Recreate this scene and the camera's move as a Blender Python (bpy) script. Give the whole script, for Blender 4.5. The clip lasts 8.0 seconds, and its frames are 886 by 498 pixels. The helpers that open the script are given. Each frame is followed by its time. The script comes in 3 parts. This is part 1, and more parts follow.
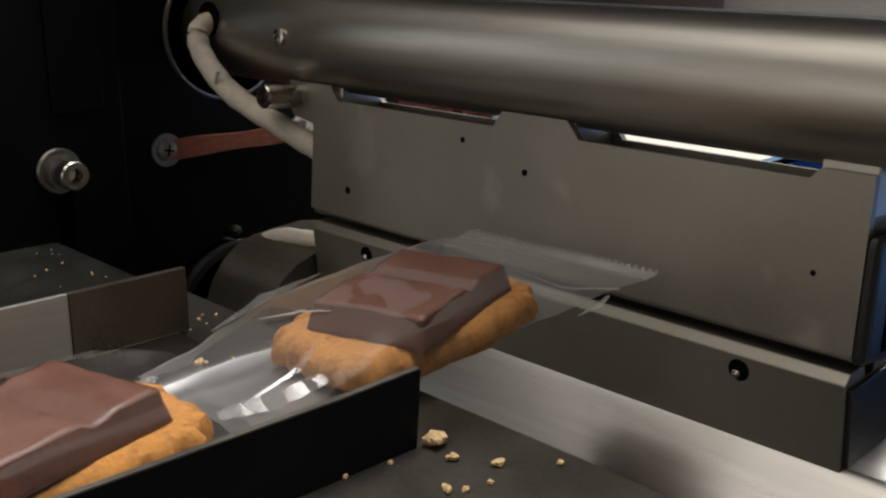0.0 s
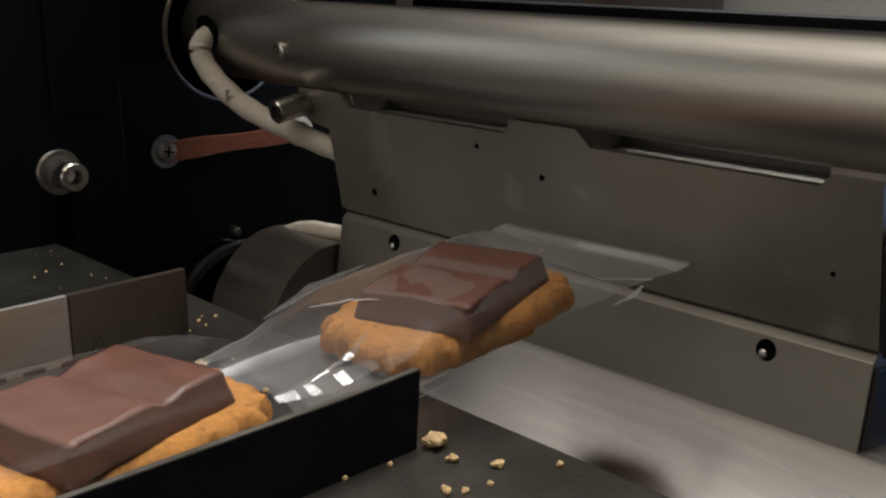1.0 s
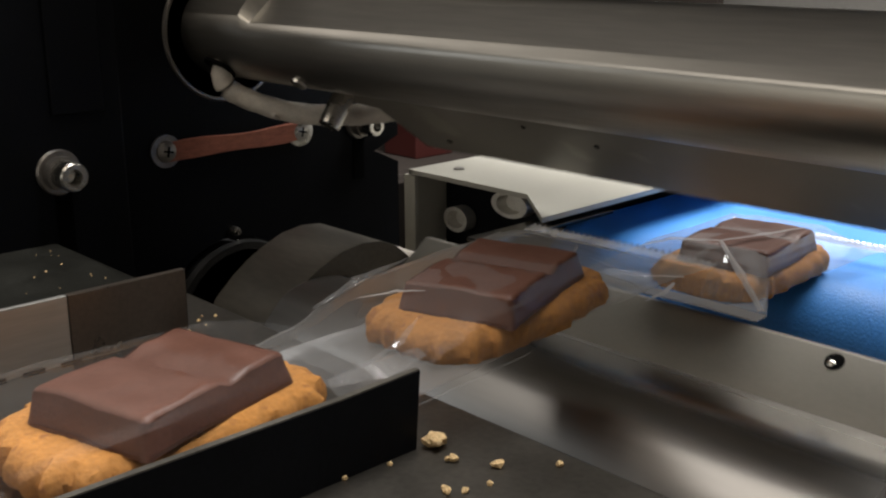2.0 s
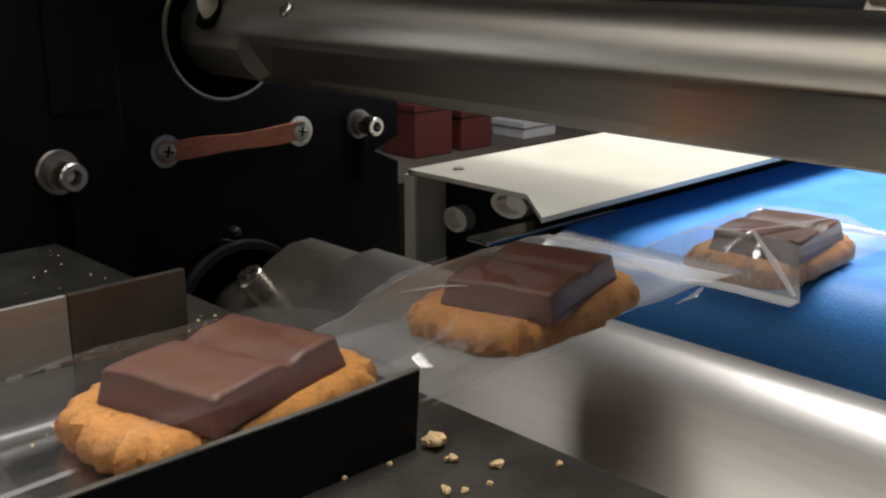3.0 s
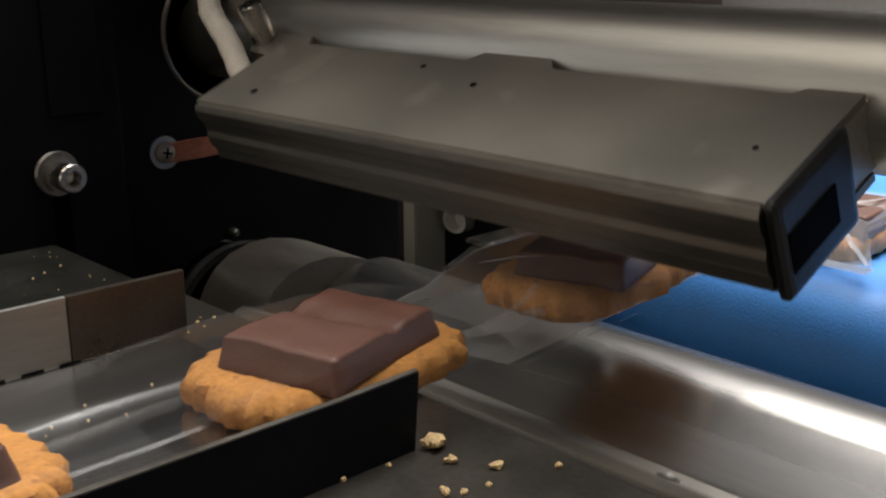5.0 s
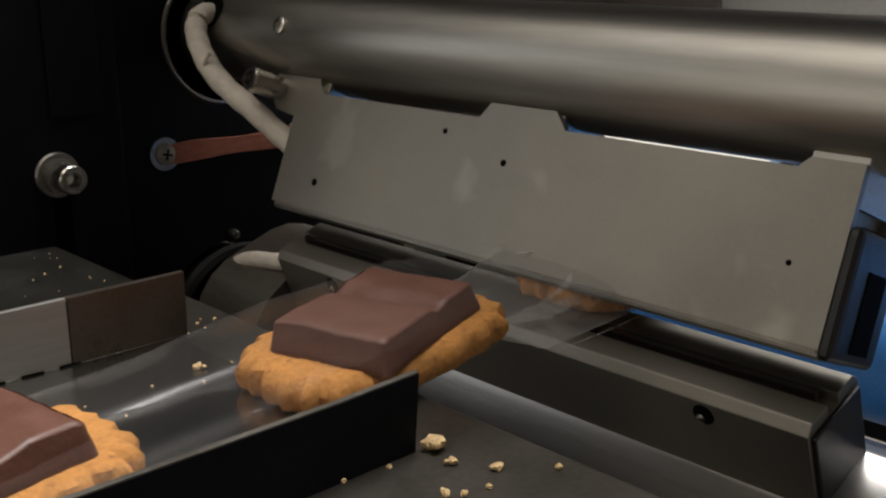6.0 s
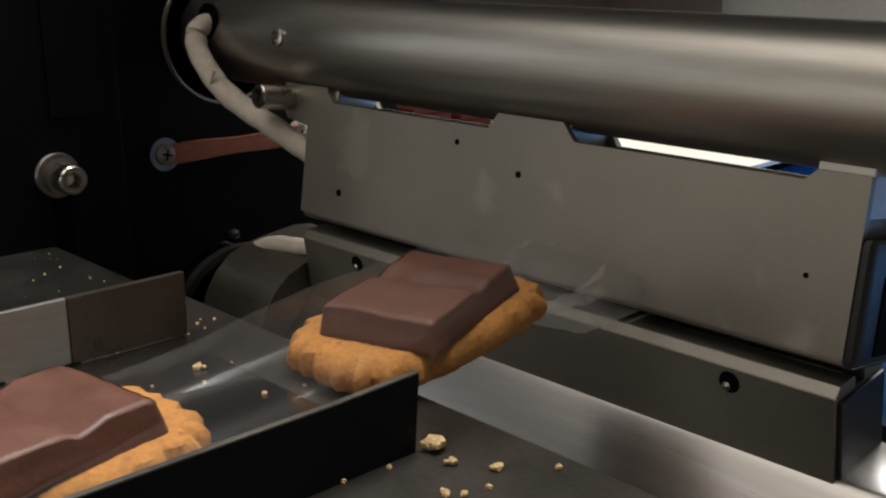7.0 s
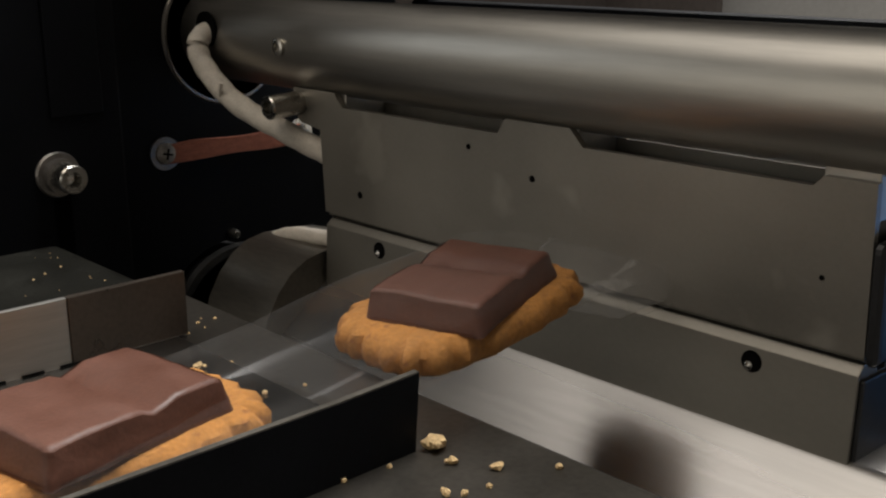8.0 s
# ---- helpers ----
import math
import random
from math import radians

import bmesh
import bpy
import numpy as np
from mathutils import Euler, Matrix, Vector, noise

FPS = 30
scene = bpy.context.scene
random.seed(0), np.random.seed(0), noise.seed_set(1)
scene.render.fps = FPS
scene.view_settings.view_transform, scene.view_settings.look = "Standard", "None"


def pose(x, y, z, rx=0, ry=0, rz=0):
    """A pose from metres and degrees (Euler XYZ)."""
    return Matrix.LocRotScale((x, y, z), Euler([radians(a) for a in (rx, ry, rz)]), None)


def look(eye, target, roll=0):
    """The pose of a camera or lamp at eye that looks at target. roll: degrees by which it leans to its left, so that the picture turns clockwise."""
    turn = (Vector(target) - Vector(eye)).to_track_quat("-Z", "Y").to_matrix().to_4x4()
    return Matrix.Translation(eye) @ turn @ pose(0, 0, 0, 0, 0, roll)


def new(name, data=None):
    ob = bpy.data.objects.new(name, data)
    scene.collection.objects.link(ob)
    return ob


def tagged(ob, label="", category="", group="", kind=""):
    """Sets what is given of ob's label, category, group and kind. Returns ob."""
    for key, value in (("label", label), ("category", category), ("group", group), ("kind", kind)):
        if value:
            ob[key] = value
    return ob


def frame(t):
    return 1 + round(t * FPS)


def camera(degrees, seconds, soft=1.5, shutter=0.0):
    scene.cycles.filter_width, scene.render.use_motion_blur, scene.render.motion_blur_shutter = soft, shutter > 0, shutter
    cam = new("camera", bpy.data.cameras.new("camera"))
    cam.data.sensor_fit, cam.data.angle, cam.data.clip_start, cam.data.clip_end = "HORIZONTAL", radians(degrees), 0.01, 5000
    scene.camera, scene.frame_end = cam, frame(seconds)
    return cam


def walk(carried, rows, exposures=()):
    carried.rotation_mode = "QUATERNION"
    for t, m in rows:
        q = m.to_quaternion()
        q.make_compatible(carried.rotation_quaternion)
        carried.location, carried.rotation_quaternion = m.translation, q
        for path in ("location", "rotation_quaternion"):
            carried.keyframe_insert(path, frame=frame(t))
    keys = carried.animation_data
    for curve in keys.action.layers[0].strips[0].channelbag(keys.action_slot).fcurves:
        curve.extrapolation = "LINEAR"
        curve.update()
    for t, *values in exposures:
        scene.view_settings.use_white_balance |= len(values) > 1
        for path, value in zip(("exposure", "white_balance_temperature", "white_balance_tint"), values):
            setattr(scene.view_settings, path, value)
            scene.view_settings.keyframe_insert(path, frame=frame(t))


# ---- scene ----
# Camera: hand-held phone, almost still, looking down across the sealing jaws
S = 0.23          # metres per unit of the plan
Z0 = 0.95         # height of the infeed table
ZT = -0.485       # the table's level in the plan


def at(x, y, z):
    return Vector((S * x, S * y, Z0 + S * (z - ZT)))


cam = camera(44.5, 8.0, soft=2.2, shutter=0.5)


def view(yaw, pitch, roll=-0.19):
    a, b = radians(yaw), radians(pitch)
    eye = at(0, 0, 0)
    way = Vector((math.cos(a) * math.cos(b), math.sin(a) * math.cos(b), -math.sin(b)))
    return look(eye, eye + way, roll)


walk(cam, [
    (0.0, view(46.52, 15.76)), (0.5, view(46.51, 15.70)), (1.5, view(46.49, 15.69)),
    (3.0, view(46.47, 15.69)), (3.5, view(46.45, 15.66)), (4.5, view(46.42, 15.65)),
    (6.0, view(46.43, 15.55)), (6.5, view(46.43, 15.53)), (7.5, view(46.43, 15.55)), (8.0, view(46.45, 15.57)),
])
scene.view_settings.exposure = 0.0

# ---------------------------------------------------------------- light
world = bpy.data.worlds.new("room_air")
scene.world = world
world.use_nodes = True
world.node_tree.nodes["Background"].inputs[0].default_value = (0.9, 0.95, 1.0, 1)
world.node_tree.nodes["Background"].inputs[1].default_value = 0.01


def area(name, eye, target, w, h, watts, colour):
    d = bpy.data.lights.new(name, "AREA")
    d.shape, d.size, d.size_y, d.energy, d.color = "RECTANGLE", w, h, watts, colour
    ob = new(name, d)
    ob.matrix_world = look(eye, target)
    return ob


area("ceiling_lamp_beyond", (1.1, 0.25, 2.6), (1.0, 0.2, 0.9), 1.3, 1.8, 100, (1.0, 0.97, 0.94))
area("window_light_north", (-0.9, 2.52, 1.8), (-0.5, 0.0, 1.5), 2.2, 1.2, 9, (0.93, 0.97, 1.0))
# unseen fill added on the west side to brighten jaw plates and shaft
area("fill_light_west", (-2.12, 0.5, 1.15), (0.3, 0.2, 1.0), 2.0, 1.3, 7.0, (1.0, 0.93, 0.82))
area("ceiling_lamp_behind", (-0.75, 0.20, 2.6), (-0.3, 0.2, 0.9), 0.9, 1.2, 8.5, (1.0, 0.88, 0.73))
area("ceiling_lamp_corner", (-0.65, 0.98, 2.6), (-0.65, 0.98, 0.9), 1.4, 1.2, 7.0, (1.0, 0.93, 0.86))


# ---------------------------------------------------------------- materials
def mat(name, colour, rough=0.5, metal=0.0, var=0.15, scale=40.0, fine=400.0, bump=0.1,
        stretch=(1, 1, 1), coat=0.0, spots=0.0, spot_colour=(0.3, 0.2, 0.1), spot_scale=300.0, spec=0.5, grain=1.0):
    m = bpy.data.materials.new(name)
    m.use_nodes = True
    nt = m.node_tree
    b = nt.nodes["Principled BSDF"]
    co = nt.nodes.new("ShaderNodeTexCoord")
    mp = nt.nodes.new("ShaderNodeMapping")
    mp.inputs["Scale"].default_value = stretch
    nt.links.new(co.outputs["Object"], mp.inputs["Vector"])
    big = nt.nodes.new("ShaderNodeTexNoise")
    big.inputs["Scale"].default_value, big.inputs["Detail"].default_value = scale, 5
    small = nt.nodes.new("ShaderNodeTexNoise")
    small.inputs["Scale"].default_value, small.inputs["Detail"].default_value = fine, 3
    for n in (big, small):
        nt.links.new(mp.outputs[0], n.inputs["Vector"])
    add = nt.nodes.new("ShaderNodeMath")
    add.operation = "ADD"
    nt.links.new(big.outputs[0], add.inputs[0])
    weak = nt.nodes.new("ShaderNodeMapRange")
    weak.inputs["To Min"].default_value, weak.inputs["To Max"].default_value = 0.5 - 0.5 * grain, 0.5 + 0.5 * grain
    nt.links.new(small.outputs[0], weak.inputs["Value"])
    nt.links.new(weak.outputs[0], add.inputs[1])
    ramp = nt.nodes.new("ShaderNodeMapRange")
    ramp.inputs["From Min"].default_value, ramp.inputs["From Max"].default_value = 0.7, 1.3
    ramp.inputs["To Min"].default_value, ramp.inputs["To Max"].default_value = 1 - var, 1 + var
    nt.links.new(add.outputs[0], ramp.inputs["Value"])
    mul = nt.nodes.new("ShaderNodeVectorMath")
    mul.operation = "SCALE"
    mul.inputs[0].default_value = colour
    nt.links.new(ramp.outputs[0], mul.inputs["Scale"])
    last = mul.outputs[0]
    if spots:
        sp = nt.nodes.new("ShaderNodeTexNoise")
        sp.inputs["Scale"].default_value, sp.inputs["Detail"].default_value = spot_scale, 2
        nt.links.new(co.outputs["Object"], sp.inputs["Vector"])
        cut = nt.nodes.new("ShaderNodeMapRange")
        cut.inputs["From Min"].default_value, cut.inputs["From Max"].default_value = 0.62 - 0.1 * spots, 0.72
        nt.links.new(sp.outputs[0], cut.inputs["Value"])
        mx = nt.nodes.new("ShaderNodeMix")
        mx.data_type = "RGBA"
        nt.links.new(cut.outputs[0], mx.inputs[0])
        nt.links.new(last, mx.inputs[6])
        mx.inputs[7].default_value = (*spot_colour, 1)
        last = mx.outputs[2]
    nt.links.new(last, b.inputs["Base Color"])
    rr = nt.nodes.new("ShaderNodeMapRange")
    rr.inputs["From Min"].default_value, rr.inputs["From Max"].default_value = 0.3, 0.7
    rr.inputs["To Min"].default_value, rr.inputs["To Max"].default_value = max(0.02, rough - 0.08), min(1, rough + 0.08)
    nt.links.new(big.outputs[0], rr.inputs["Value"])
    nt.links.new(rr.outputs[0], b.inputs["Roughness"])
    b.inputs["Metallic"].default_value = metal
    b.inputs["Coat Weight"].default_value = coat
    b.inputs["Specular IOR Level"].default_value = spec
    bp = nt.nodes.new("ShaderNodeBump")
    bp.inputs["Strength"].default_value, bp.inputs["Distance"].default_value = bump, 0.001
    nt.links.new(small.outputs[0], bp.inputs["Height"])
    nt.links.new(bp.outputs[0], b.inputs["Normal"])
    return m


STEEL = mat("turned_steel", (0.45, 0.43, 0.39), 0.38, 1.0, 0.10, 20, 500, 0.03, (1, 0.08, 1))
BRIGHT = mat("polished_steel", (0.42, 0.405, 0.385), 0.29, 1.0, 0.08, 18, 400, 0.02, (1, 0.06, 1))
PLATE = mat("ground_plate_steel", (0.29, 0.27, 0.235), 0.50, 0.85, 0.30, 16, 700, 0.015, (1, 0.8, 1),
            spots=0.05, spot_colour=(0.36, 0.335, 0.29), spot_scale=45, grain=0.12)
BROWN = mat("brown_tinted_sheet", (0.10, 0.082, 0.068), 0.30, 0.7, 0.15, 40, 700, 0.03)
DARKBAR = mat("oxidised_bar_steel", (0.20, 0.185, 0.16), 0.42, 0.9, 0.15, 40, 600, 0.05, (1, 0.2, 1))
SHEET = mat("stainless_sheet", (0.30, 0.29, 0.27), 0.22, 1.0, 0.10, 30, 700, 0.03, (0.1, 1, 1))
TABLE = mat("greasy_table_steel", (0.105, 0.096, 0.083), 0.40, 0.9, 0.2, 30, 500, 0.06)
BLACK = mat("black_painted_plate", (0.0035, 0.004, 0.0055), 0.5, 0.0, 0.3, 30, 700, 0.06, spec=0.12)
BLACKMETAL = mat("black_steel", (0.010, 0.010, 0.011), 0.42, 0.1, 0.3, 60, 700, 0.05)
SHELF = mat("grimy_dark_shelf", (0.012, 0.012, 0.010), 0.55, 0.0, 0.5, 50, 700, 0.08, spec=0.1)
GUIDE = mat("brushed_guide_sheet", (0.44, 0.43, 0.41), 0.42, 1.0, 0.10, 30, 700, 0.03, (0.1, 1, 1))
RACK = mat("dark_rack_board", (0.05, 0.04, 0.034), 0.7, 0.0, 0.2, 3, 60, 0.1)
RUBBER = mat("black_rubber", (0.015, 0.015, 0.015), 0.38, 0.0, 0.2, 60, 500, 0.05)
ZINC = mat("zinc_plated", (0.52, 0.50, 0.46), 0.28, 1.0, 0.15, 150, 900, 0.05)
DULLZINC = mat("tarnished_zinc", (0.30, 0.28, 0.26), 0.4, 0.9, 0.2, 150, 900, 0.05)
# near-black puts the shade inside bores, slots, slits and recesses into the colour
HOLESHADE = mat("hole_shade", (0.002, 0.002, 0.002), 0.8, 0.0, 0.2, spec=0.05)
BARSTEEL = mat("sealing_bar_steel", (0.25, 0.235, 0.205), 0.45, 0.9, 0.2, 20, 700, 0.02, (1, 0.6, 1), grain=0.2)
# zinc with caught light put into its colour, for the bushes under the cover
LITZINC = mat("lit_zinc", (0.75, 0.73, 0.68), 0.5, 0.8, 0.1, 100, 700, 0.03)
COPPER = mat("copper_braid", (0.36, 0.13, 0.085), 0.5, 0.5, 0.3, 200, 1500, 0.5, (1, 1, 3))
SLEEVE = mat("glass_fibre_sleeve", (0.62, 0.57, 0.50), 0.75, 0.0, 0.15, 200, 1500, 0.5)
WHITE = mat("cream_powder_coat", (0.45, 0.435, 0.375), 0.5, 0.0, 0.05, 20, 900, 0.08)
BELT = mat("blue_pvc_belt", (0.058, 0.275, 0.74), 0.5, 0.0, 0.10, 40, 900, 0.3)
CHOC = mat("milk_chocolate", (0.108, 0.043, 0.027), 0.50, 0.0, 0.18, 90, 900, 0.12)
COOKIE = mat("baked_biscuit", (0.44, 0.192, 0.042), 0.9, 0.0, 0.20, 90, 600, 0.45,
             spots=0.18, spot_colour=(0.30, 0.12, 0.035), spot_scale=260)
CRUMB = mat("biscuit_crumb", (0.66, 0.47, 0.24), 0.9, 0.0, 0.3, 300, 1500, 0.8)
WALL = mat("room_paint", (0.26, 0.25, 0.23), 0.8, 0.0, 0.08, 2, 60, 0.05)
CONCRETE = mat("room_floor_paint", (0.22, 0.21, 0.20), 0.7, 0.0, 0.2, 3, 80, 0.1)
REDBOX = mat("red_plastic", (0.055, 0.009, 0.007), 0.5, 0.0, 0.1)
GREYBOX = mat("grey_plastic", (0.30, 0.30, 0.32), 0.5, 0.0, 0.1)


def film_mat(name, haze, gloss=0.3, rough=0.12):
    m = bpy.data.materials.new(name)
    m.use_nodes = True
    nt = m.node_tree
    nt.nodes.clear()
    out = nt.nodes.new("ShaderNodeOutputMaterial")
    tr = nt.nodes.new("ShaderNodeBsdfTransparent")
    tr.inputs[0].default_value = (1, 1, 1, 1)
    gl = nt.nodes.new("ShaderNodeBsdfGlossy")
    gl.inputs["Roughness"].default_value = rough
    df = nt.nodes.new("ShaderNodeBsdfDiffuse")
    df.inputs[0].default_value = (0.8, 0.8, 0.8, 1)
    fr = nt.nodes.new("ShaderNodeFresnel")
    fr.inputs[0].default_value = 1.5
    ns = nt.nodes.new("ShaderNodeTexNoise")
    co = nt.nodes.new("ShaderNodeTexCoord")
    mp = nt.nodes.new("ShaderNodeMapping")
    mp.inputs["Scale"].default_value = (0.5, 1, 1)
    nt.links.new(co.outputs["Object"], mp.inputs[0])
    nt.links.new(mp.outputs[0], ns.inputs["Vector"])
    ns.inputs["Scale"].default_value, ns.inputs["Detail"].default_value = 55, 1
    bp = nt.nodes.new("ShaderNodeBump")
    bp.inputs["Strength"].default_value, bp.inputs["Distance"].default_value = 0.12, 0.002
    nt.links.new(ns.outputs[0], bp.inputs["Height"])
    nt.links.new(bp.outputs[0], gl.inputs["Normal"])
    nt.links.new(bp.outputs[0], fr.inputs["Normal"])
    # milky scatter, partly forward through the film
    tl = nt.nodes.new("ShaderNodeBsdfTranslucent")
    tl.inputs[0].default_value = (0.8, 0.8, 0.8, 1)
    sc = nt.nodes.new("ShaderNodeMixShader")
    sc.inputs[0].default_value = 0.35
    nt.links.new(df.outputs[0], sc.inputs[1])
    nt.links.new(tl.outputs[0], sc.inputs[2])
    a = nt.nodes.new("ShaderNodeMixShader")
    a.inputs[0].default_value = haze
    nt.links.new(tr.outputs[0], a.inputs[1])
    nt.links.new(sc.outputs[0], a.inputs[2])
    b = nt.nodes.new("ShaderNodeMixShader")
    half = nt.nodes.new("ShaderNodeMath")
    half.operation = "MULTIPLY"
    half.inputs[1].default_value = gloss
    nt.links.new(fr.outputs[0], half.inputs[0])
    nt.links.new(half.outputs[0], b.inputs[0])
    nt.links.new(a.outputs[0], b.inputs[1])
    nt.links.new(gl.outputs[0], b.inputs[2])
    nt.links.new(b.outputs[0], out.inputs[0])
    return m


FILM = film_mat("clear_film", 0.018, 0.07, 0.3)
VEIL = film_mat("taut_milky_film", 0.06, 0.28, 0.42)
POUCH = film_mat("milky_pouch_film", 0.17, 0.12, 0.4)
CRIMP = film_mat("crimped_film", 0.45, 0.25)
SEAM = film_mat("fresh_seam_film", 0.13, 0.4)
FOLD = film_mat("folded_film", 0.5, 0.15)
# serves soft folds, and glare painted as pale film
FOLDGLARE = film_mat("fold_and_glare_film", 0.12, 0.15)

# ---------------------------------------------------------------- builders
def thing(name, base, label, category, kind="", group=""):
    """An Empty at base (plan units) that carries the parts of one thing."""
    ob = new(name)
    ob.empty_display_size = 0.01
    ob.matrix_world = Matrix.Translation(at(*base))
    return tagged(ob, label, category, group, kind)


def part(name, bm, material, parent, label="", smooth=False):
    """Links a bmesh, given in plan units in the parent's space, as one mesh under parent."""
    me = bpy.data.meshes.new(name)
    bmesh.ops.recalc_face_normals(bm, faces=bm.faces)
    bm.transform(Matrix.Scale(S, 4))
    for f in bm.faces:
        f.smooth = smooth
    bm.to_mesh(me)
    bm.free()
    if smooth:
        me.set_sharp_from_angle(angle=radians(38))
    me.materials.append(material)
    ob = new(name, me)
    ob.parent = parent
    if label:
        ob["label"] = label
    return ob


def single(name, bm, material, base, label, category, kind="", group="", smooth=False):
    """One mesh that is a thing of its own, at base in plan units."""
    ob = part(name, bm, material, None, "", smooth)
    ob.matrix_world = Matrix.Translation(at(*base))
    return tagged(ob, label, category, group, kind)


def box(x0, x1, y0, y1, z0, z1, bevel=0.0, segs=2, bm=None):
    b = bmesh.new()
    bmesh.ops.create_cube(b, size=1)
    bmesh.ops.transform(b, verts=b.verts, matrix=Matrix.Translation(((x0 + x1) / 2, (y0 + y1) / 2, (z0 + z1) / 2))
                        @ Matrix.Diagonal((abs(x1 - x0), abs(y1 - y0), abs(z1 - z0), 1)))
    if bevel:
        bmesh.ops.bevel(b, geom=b.edges[:], offset=bevel, segments=segs, affect="EDGES", profile=0.6)
    return join(bm, b) if bm else b


def join(bm, other):
    me = bpy.data.meshes.new("joined")
    other.to_mesh(me)
    other.free()
    bm.from_mesh(me)
    bpy.data.meshes.remove(me)
    return bm


def turned(profile, axis="Y", n=48, centre=(0, 0, 0), bm=None):
    """A solid of revolution from (radius, along) rings about an axis through centre."""
    b = bmesh.new()
    rings = []
    for r, l in profile:
        ring = []
        for i in range(n):
            a = 2 * math.pi * i / n
            c, s = r * math.cos(a), r * math.sin(a)
            v = {"X": (l, c, s), "Y": (c, l, s), "Z": (c, s, l)}[axis]
            ring.append(b.verts.new(Vector(v) + Vector(centre)))
        rings.append(ring)
    for p, q in zip(rings, rings[1:]):
        for i in range(n):
            b.faces.new((p[i], p[(i + 1) % n], q[(i + 1) % n], q[i]))
    for ring in (rings[0], rings[-1]):
        if (ring[0].co - ring[n // 2].co).length > 1e-6:
            b.faces.new(ring)
    return join(bm, b) if bm else b


def prism(points, y0, y1, bevel=0.0):
    """A bar along y with the (x, z) outline given."""
    b = bmesh.new()
    lo = [b.verts.new((x, y0, z)) for x, z in points]
    hi = [b.verts.new((x, y1, z)) for x, z in points]
    n = len(points)
    for i in range(n):
        b.faces.new((lo[i], lo[(i + 1) % n], hi[(i + 1) % n], hi[i]))
    b.faces.new(lo)
    b.faces.new(hi)
    if bevel:
        bmesh.ops.bevel(b, geom=b.edges[:], offset=bevel, segments=2, affect="EDGES", profile=0.6)
    return b


def tube(points, radius, n=10, wobble=0.0):
    """A round cord through the points."""
    pts = [Vector(p) for p in points]
    fine = []
    for i in range(len(pts) - 1):
        p0, p1, p2, p3 = pts[max(i - 1, 0)], pts[i], pts[i + 1], pts[min(i + 2, len(pts) - 1)]
        for k in range(6):
            t = k / 6
            fine.append(0.5 * ((2 * p1) + (p2 - p0) * t + (2 * p0 - 5 * p1 + 4 * p2 - p3) * t * t
                               + (3 * p1 - p0 - 3 * p2 + p3) * t ** 3))
    fine.append(pts[-1])
    b = bmesh.new()
    rings = []
    side = Vector((0.3, 0.2, 0.93))
    for i, p in enumerate(fine):
        d = (fine[min(i + 1, len(fine) - 1)] - fine[max(i - 1, 0)]).normalized()
        u = side.cross(d).normalized()
        v = d.cross(u)
        r = radius * (1 + wobble * math.sin(i * 2.1))
        rings.append([b.verts.new(p + r * (math.cos(2 * math.pi * k / n) * u + math.sin(2 * math.pi * k / n) * v))
                      for k in range(n)])
    for p, q in zip(rings, rings[1:]):
        for k in range(n):
            b.faces.new((p[k], p[(k + 1) % n], q[(k + 1) % n], q[k]))
    b.faces.new(rings[0])
    b.faces.new(rings[-1])
    return b


def socket_head(r, h, axis, centre, sign=-1):
    """A socket cap head with its hexagon recess, its face towards sign along axis."""
    k = r * 0.55
    prof = [(r, 0), (r, sign * (h - 0.12 * r)), (r * 0.9, sign * h), (k, sign * h), (k * 0.96, sign * h * 0.5), (0.0001, sign * h * 0.45)]
    return turned(prof, axis, 24, centre)


# ---------------------------------------------------------------- room
def room():
    for name, b in (("floor", box(-2.2, 3.2, -2.2, 2.6, -0.1, 0.0)),
                    ("ceiling", box(-2.2, 3.2, -2.2, 2.6, 2.7, 2.8)),
                    ("wall_north", box(-2.2, 3.2, 2.6, 2.7, 0.0, 2.7)),
                    ("wall_south", box(-2.2, 3.2, -2.3, -2.2, 0.0, 2.7)),
                    ("wall_east", box(3.2, 3.3, -2.2, 2.6, 0.0, 2.7)),
                    ("wall_west", box(-2.3, -2.2, -2.2, 2.6, 0.0, 2.7))):
        b.transform(Matrix.Scale(1 / S, 4))
        ob = part(name, b, CONCRETE if name == "floor" else WALL, None)
        tagged(ob, "plain painted factory room " + name.split("_")[0], name.split("_")[0], kind="structure")


room()


# ---------------------------------------------------------------- machine: fixed parts
XU, ZU, ZL, YW = 1.237, -0.167, -0.789, 1.97
YJ = 0.132        # the jaws' own origin along their shafts


